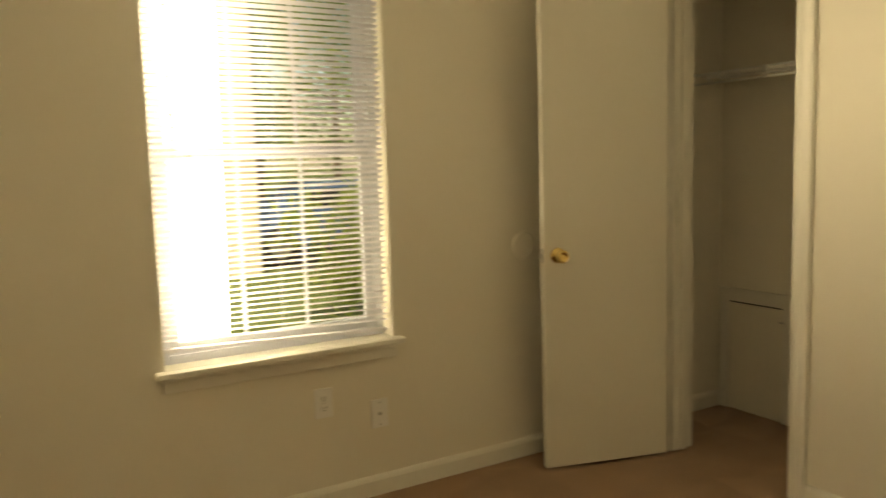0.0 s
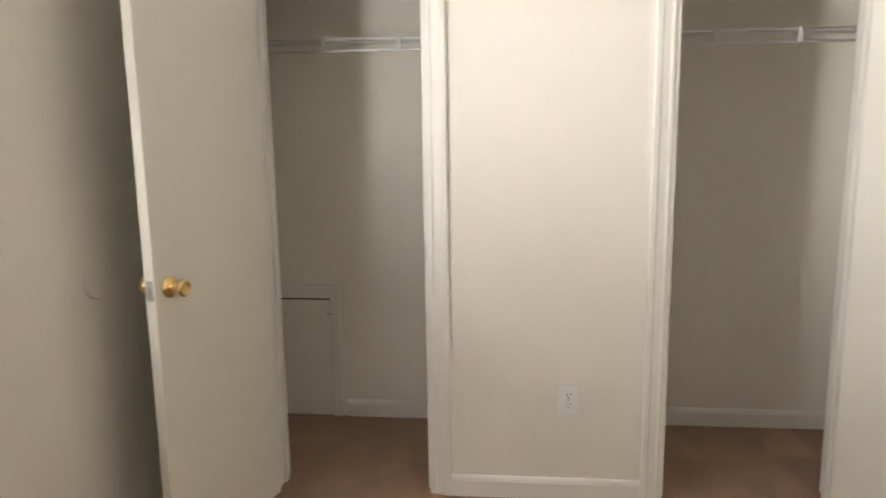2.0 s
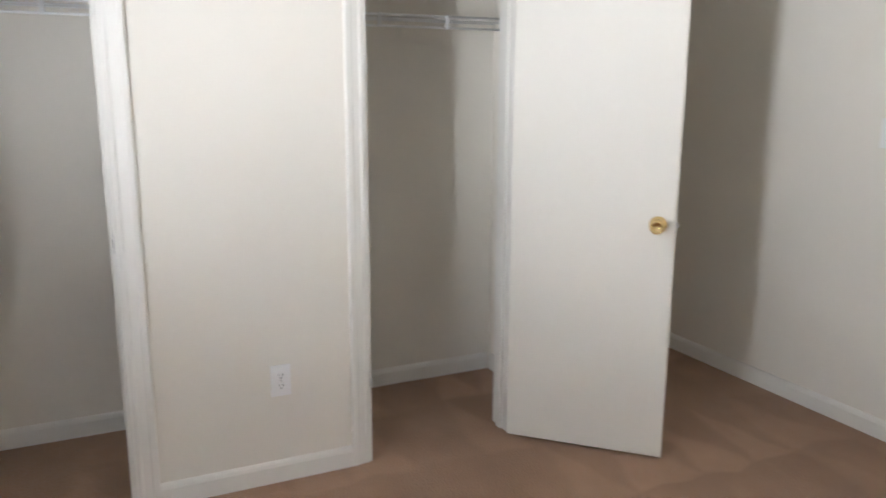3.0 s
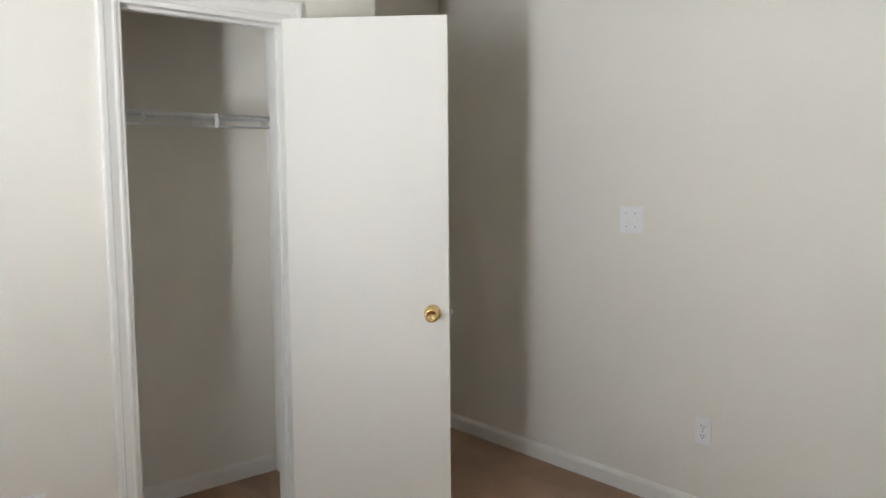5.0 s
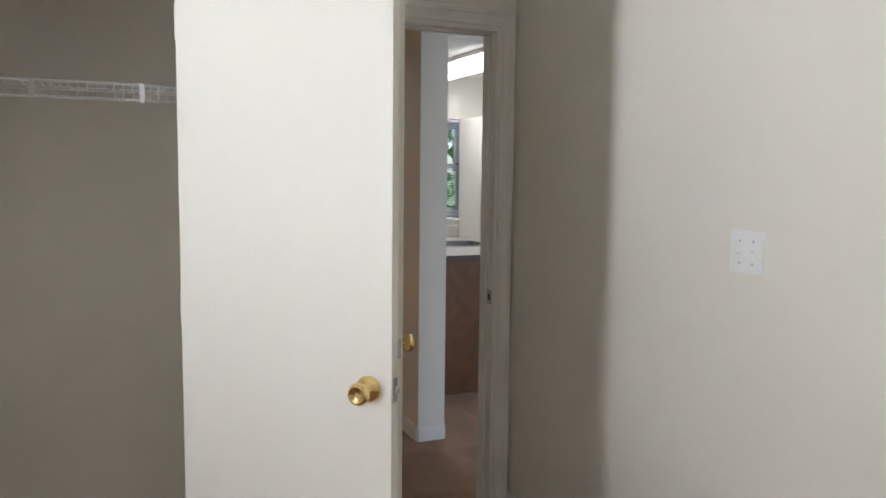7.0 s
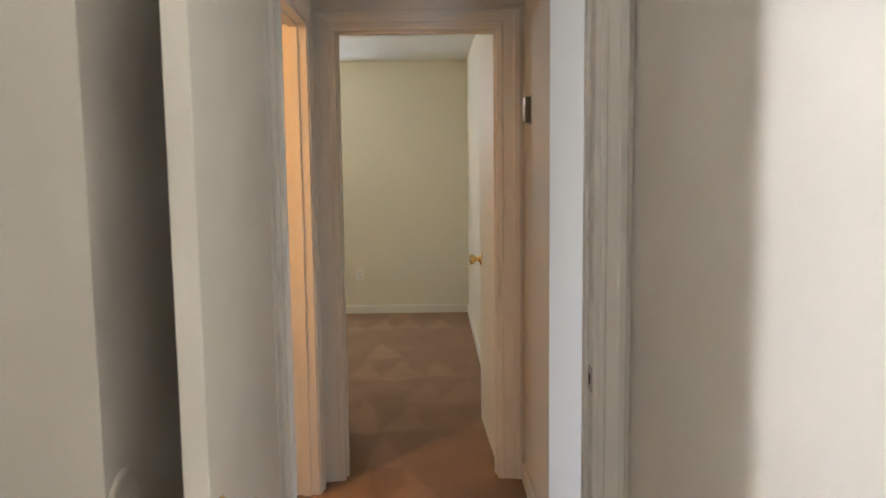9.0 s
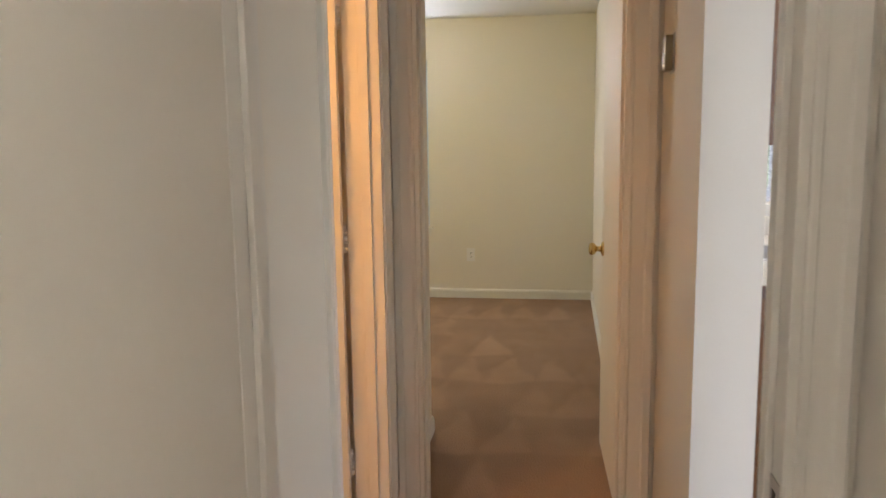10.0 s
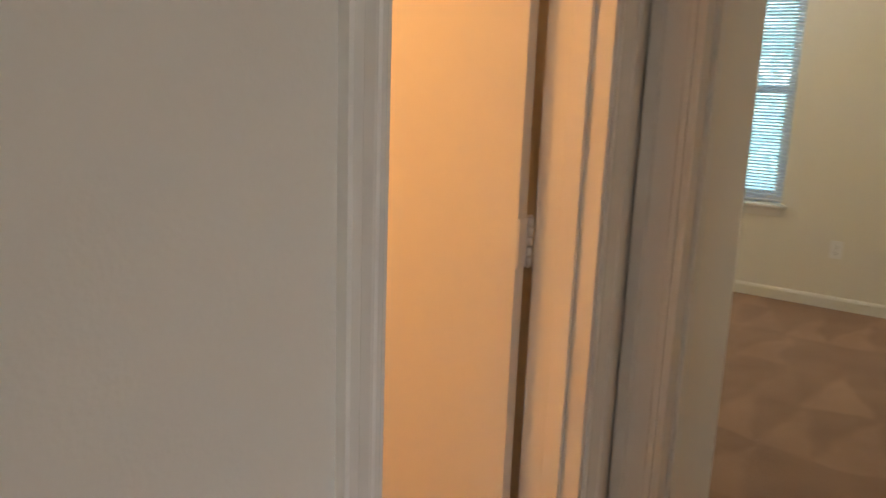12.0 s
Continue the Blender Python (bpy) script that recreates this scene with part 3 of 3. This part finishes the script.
    count = int((z1 - 0.045 - bottom - 0.02) / pitch)
    for i in range(count):
        z = z1 - 0.045 - pitch * i
        lean = sag * max(0, i - count + 9) / 9
        mm = pose(0, by, z, random.uniform(-3, 3), math.degrees(lean) + random.uniform(-0.08, 0.08), 0)
        if i == 0:
            first.matrix_basis = mm
        else:
            share("slat", first, b, mm)
    bm = bmesh.new()
    box(bm, -h + 0.006, h - 0.006, by - 0.013, by + 0.013, -0.007, 0.007, 0.004)
    br = part("bottom_rail", bm, SLAT, b)
    br.matrix_basis = pose(0, by, bottom, 0, math.degrees(sag), 0)
    for x in (-h + 0.12, 0, h - 0.12):
        bm = bmesh.new()
        rod(bm, (x, by - 0.014, bottom), (x, by - 0.014, z1 - 0.03), 0.0008, 4)
        rod(bm, (x, by + 0.014, bottom), (x, by + 0.014, z1 - 0.03), 0.0008, 4)
        part("ladder_cord", bm, SLAT, b)
    bm = bmesh.new()
    rod(bm, (-h + 0.075, by - 0.022, z1 - 0.04), (-h + 0.078, by - 0.022, z1 - 0.75), 0.004, 6)
    part("tilt_wand", bm, VINYL, b)
    return e


window("window_1", pose((WIN1[0] + WIN1[1]) / 2, 0, 0), WIN1[1] - WIN1[0], WIN1[2], WIN1[3], 0.155,
       "white double-hung window with painted sill", "white mini blind hanging a little askew", 0.045, -27, 0.04)
window("window_2", pose(6.46, (WIN2[0] + WIN2[1]) / 2, 0, 0, 0, -90), WIN2[1] - WIN2[0], WIN2[2], WIN2[3], 0.155,
       "white double-hung window in the far bedroom", "white mini blind, fully lowered", 0.02, -30, 0.0, SLAT_TINTED)
window("window_3", pose(3.71, -4.545, 0, 0, 0, -90), 0.90, 1.08, 1.90, 0.145,
       "white double-hung kitchen window", "white mini blind over the kitchen window", 0.02, 5, 0.0, SLAT_TINTED)

# kitchen
bar = empty("kitchen_peninsula", pose(2.36, 0.055, 0), "dark stained wood peninsula with a panelled back", "kitchen cabinet")
for n, r, mt in (("back_panel", (0, 0.02, -4.95, -3.925, 0.0, 0.885), WOODK), ("body", (0.02, 0.60, -4.95, -3.925, 0.1, 0.885), WOODK),
                 ("plinth", (0.03, 0.54, -4.95, -3.925, 0, 0.1), SLOT), ("top_rail", (-0.010, 0, -4.95, -3.925, 0.85, 0.885), WOODK)):
    bm = bmesh.new()
    box(bm, *r, bevel=0.002)
    part(n, bm, mt, bar)
for y in (-4.1, -4.52, -4.93):
    bm = bmesh.new()
    box(bm, -0.008, 0, y - 0.004, y + 0.004, 0.0, 0.85, 0.001)
    part("batten", bm, WOODK, bar)
top = empty("worktop", pose(-0.14, 0.055, 0), "pale speckled laminate worktop with a sink", "worktop")
for n, r, mt in (("slab", (2.46, 3.00, -4.95, -3.925, 0.888, 0.925), LAMIN), ("slab_back", (3.42, 3.845, -4.95, -3.925, 0.888, 0.925), LAMIN),
                 ("slab_end", (3.00, 3.42, -4.2, -3.925, 0.888, 0.925), LAMIN), ("edge_band", (2.448, 2.4598, -4.95, -3.925, 0.884, 0.927), EDGE), ("backsplash", (3.82, 3.846, -4.95, -3.925, 0.926, 1.02), LAMIN)):
    bm = bmesh.new()
    box(bm, *r, bevel=0.003)
    part(n, bm, mt, top)
sink = empty("kitchen_sink", pose(-0.14, 0.055, 0), "steel kitchen sink set in the worktop", "sink")
for n, r in (("rim", (2.98, 3.02, -4.90, -4.18, 0.926, 0.932)), ("rim", (3.40, 3.44, -4.90, -4.18, 0.926, 0.932)), ("rim", (3.02, 3.40, -4.22, -4.18, 0.926, 0.932)),
             ("rim", (3.02, 3.40, -4.90, -4.86, 0.926, 0.932)), ("bowl_wall", (3.003, 3.012, -4.87, -4.21, 0.76, 0.926)), ("bowl_wall", (3.408, 3.417, -4.87, -4.21, 0.76, 0.926)),
             ("bowl_wall", (3.012, 3.408, -4.218, -4.21, 0.76, 0.926)), ("bowl_wall", (3.012, 3.408, -4.87, -4.862, 0.76, 0.926)), ("bowl_floor", (3.003, 3.417, -4.87, -4.21, 0.752, 0.76))):
    bm = bmesh.new()
    box(bm, *r, bevel=0.001)
    part(n, bm, STEEL, sink)
base = empty("base_cabinet", pose(-0.14, 0.055, 0), "dark stained wood base cabinet under the kitchen window", "kitchen cabinet")
for n, r, mt in (("body", (3.12, 3.845, -4.95, -3.925, 0.0, 0.75), WOODK),):
    bm = bmesh.new()
    box(bm, *r, bevel=0.002)
    part(n, bm, mt, base)
uc = empty("wall_cabinet", pose(-0.14, 0.055, 0), "dark stained wood wall cabinet beside the kitchen window", "kitchen cabinet")
for n, r in (("body", (2.64, 3.80, -4.28, -3.925, 1.385, 2.15)), ("cabinet_door", (2.66, 3.20, -4.30, -4.281, 1.40, 2.13)), ("cabinet_door", (3.22, 3.78, -4.30, -4.281, 1.40, 2.13))):
    bm = bmesh.new()
    box(bm, *r, bevel=0.003)
    part(n, bm, WOODK, uc)
tall = empty("tall_cupboard", pose(-0.14, 0.085, 0), "cream painted tall kitchen cupboard", "cupboard")
for n, r in (("body", (3.37, 3.845, -5.95, -4.99, 0.0, 1.90)), ("cupboard_door", (3.35, 3.369, -5.465, -5.0, 0.08, 1.88)), ("cupboard_door", (3.35, 3.369, -5.94, -5.475, 0.08, 1.88))):
    bm = bmesh.new()
    box(bm, *r, bevel=0.003)
    part(n, bm, DOOR, tall)
outlet(pose(2.36, -4.56, 0.43, 0, 0, 90), "cream outlet on the dark peninsula panel")
fl = empty("fluorescent_light", pose(2.9, -4.55, 2.26), "lit fluorescent ceiling fixture in the kitchen", "ceiling light")
for n, r, mt in (("housing", (-0.62, 0.62, -0.11, 0.11, -0.03, -0.001), PLATE), ("diffuser", (-0.60, 0.60, -0.10, 0.10, -0.095, -0.031), TUBE),
                 ("end_cap", (-0.63, -0.601, -0.11, 0.11, -0.098, -0.031), PLATE), ("end_cap", (0.601, 0.63, -0.11, 0.11, -0.098, -0.031), PLATE)):
    bm = bmesh.new()
    box(bm, *r, bevel=0.004)
    part(n, bm, mt, fl)

dome = empty("ceiling_lamp", pose(4.9, -1.9, H), "lit flush glass ceiling lamp in the far bedroom", "ceiling light")
bm = bmesh.new()
lathe(bm, [(0.16, -0.03), (0.165, -0.02), (0.16, -0.001)], 32)
part("base", bm, BRASS, dome)

# outdoors
boxes("ground", GRASS, [(-400, 400, -400, 400, GROUND - 0.3, GROUND)],
      "patchy green lawn around the house", "ground")
boxes("road", ASPHALT, [(1.6, 90, 9.0, 12.5, GROUND, GROUND + 0.02)], "grey asphalt drive in sunlight", "road")


def tree(x, y, h, r, material, label, seed, trunk=0.14, low=0.3):
    rnd = random.Random(seed)
    e = empty("tree", pose(x, y, GROUND), label, "tree", "trees outside")
    bm = bmesh.new()
    lathe(bm, [(trunk * 1.3, 0), (trunk, 0.4), (trunk * 0.7, h * 0.5), (trunk * 0.3, h * 0.85)], 10)
    for i in range(7):
        a = rnd.uniform(0, 6.28)
        z = h * rnd.uniform(0.3, 0.7)
        rod(bm, (0, 0, z), (r * 0.7 * math.cos(a), r * 0.7 * math.sin(a), z + h * 0.2), trunk * 0.25, 6)
    part("trunk", bm, BARK, e)
    verts, faces = [], []
    clumps = [(rnd.gauss(0, r * 0.42), rnd.gauss(0, r * 0.42), h * rnd.uniform(low, 1.0), r * rnd.uniform(0.18, 0.34)) for _ in range(46)]
    for cx, cy, cz, cr in clumps:
        for _ in range(110):
            d = Vector((rnd.gauss(0, 1), rnd.gauss(0, 1), rnd.gauss(0, 0.8))) * cr * 0.6
            q = Euler((rnd.uniform(0, 6.3), rnd.uniform(0, 6.3), rnd.uniform(0, 6.3))).to_matrix()
            s = rnd.uniform(0.05, 0.11)
            k = len(verts)
            for p in ((-s, 0, 0), (0, -s * 0.45, s * 0.1), (s, 0, 0), (0, s * 0.45, s * 0.1)):
                verts.append(Vector((cx, cy, cz)) + d + q @ Vector(p))
            faces.append((k, k + 1, k + 2, k + 3))
    me = bpy.data.meshes.new("crown")
    me.from_pydata(verts, [], faces)
    me.materials.append(material)
    c = new("crown", me)
    c.parent = e
    return e


tree(3.3, 6.3, 3.6, 1.5, LEAF2, "yellow-green leafy tree in sunlight", 1, 0.09, 0.1)
tree(2.3, 13.2, 7.0, 2.4, LEAF, "green leafy tree by the road", 2)
tree(5.3, 12.0, 7.0, 2.8, LEAF, "broad green leafy tree by the road", 3)
tree(2.6, 8.0, 1.2, 0.9, LEAF2, "low sunlit shrub beside the road", 4, 0.03, 0.1)
tree(1.3, 4.3, 1.25, 1.0, LEAF2, "low sunlit shrub under the window", 14, 0.03, 0.05)
tree(6.5, 19.0, 9.0, 3.8, LEAF2, "tall yellow-green tree across the road", 5)
tree(15.5, -1.0, 5.0, 2.3, LEAF, "green leafy tree outside the far bedroom", 6, low=0.08)
tree(18.5, 3.2, 6.0, 2.6, LEAF2, "yellow-green tree outside the far bedroom", 7, low=0.08)
tree(9.0, -7.0, 6.0, 2.5, LEAF, "green leafy tree outside the kitchen", 8, low=0.08)
tree(9.4, -5.0, 6.0, 2.2, LEAF2, "yellow-green tree outside the kitchen", 9, low=0.08)

house = empty("house", pose(-4.0, 9.0, GROUND), "pale sunlit house next door with a dark roof", "house")
bm = bmesh.new()
box(bm, -6, 5, 0, 7, 0, 5.2)
part("wall", bm, SIDING, house)
bm = bmesh.new()
vs = [bm.verts.new(p) for p in ((-6.4, -0.5, 5.1), (5.4, -0.5, 5.1), (5.4, 7.5, 5.1), (-6.4, 7.5, 5.1), (-6.4, 3.5, 7.8), (5.4, 3.5, 7.8))]
for q in ((0, 1, 5, 4), (2, 3, 4, 5), (0, 4, 3), (1, 2, 5), (0, 3, 2, 1)):
    bm.faces.new([vs[i] for i in q])
part("roof", bm, ROOF, house)
for x in (-4, -1, 2.5):
    for z in (1.0, 3.4):
        bm = bmesh.new()
        box(bm, x, x + 0.95, -0.05, 0.0, z, z + 1.4)
        w = part("window", bm, TRIM, house)
        bm = bmesh.new()
        box(bm, x + 0.07, x + 0.88, -0.07, -0.05, z + 0.07, z + 1.33)
        part("pane", bm, CARGLASS, w)

car = empty("car", pose(2.9, 10.6, GROUND + 0.02), "blue car parked at the roadside", "car")
bm = bmesh.new()
side = ((-2.15, 0.3), (-2.2, 0.65), (-2.05, 0.85), (-1.2, 0.95), (-0.6, 1.38), (0.7, 1.42), (1.4, 0.98), (2.1, 0.88), (2.2, 0.6), (2.15, 0.3))
a = [bm.verts.new((x, -0.85, z)) for x, z in side]
b = [bm.verts.new((x, 0.85, z)) for x, z in side]
for i in range(len(side)):
    j = (i + 1) % len(side)
    bm.faces.new((a[i], a[j], b[j], b[i]))
bm.faces.new(a)
bm.faces.new(b[::-1])
bmesh.ops.bevel(bm, geom=bm.edges[:], offset=0.06, segments=2, affect='EDGES')
part("body", bm, CARPAINT, car)
for x0, x1 in ((-0.85, 0.0), (0.08, 0.95)):
    bm = bmesh.new()
    box(bm, x0, x1, -0.87, -0.845, 0.98, 1.28, 0.01)
    part("side_window", bm, CARGLASS, car)
for x in (-1.35, 1.35):
    for y in (-0.8, 0.8):
        bm = bmesh.new()
        lathe(bm, [(0.2, -0.1), (0.32, -0.1), (0.33, 0), (0.32, 0.1), (0.2, 0.1)], 24, Matrix.Translation((x, y, 0.33)) @ Matrix.Rotation(radians(90), 4, 'X'))
        w = part("wheel", bm, RUBBER, car)
        bm = bmesh.new()
        lathe(bm, [(0.19, -0.105), (0.19, 0.105)], 18, Matrix.Translation((x, y, 0.33)) @ Matrix.Rotation(radians(90), 4, 'X'))
        part("rim", bm, STEEL, w)
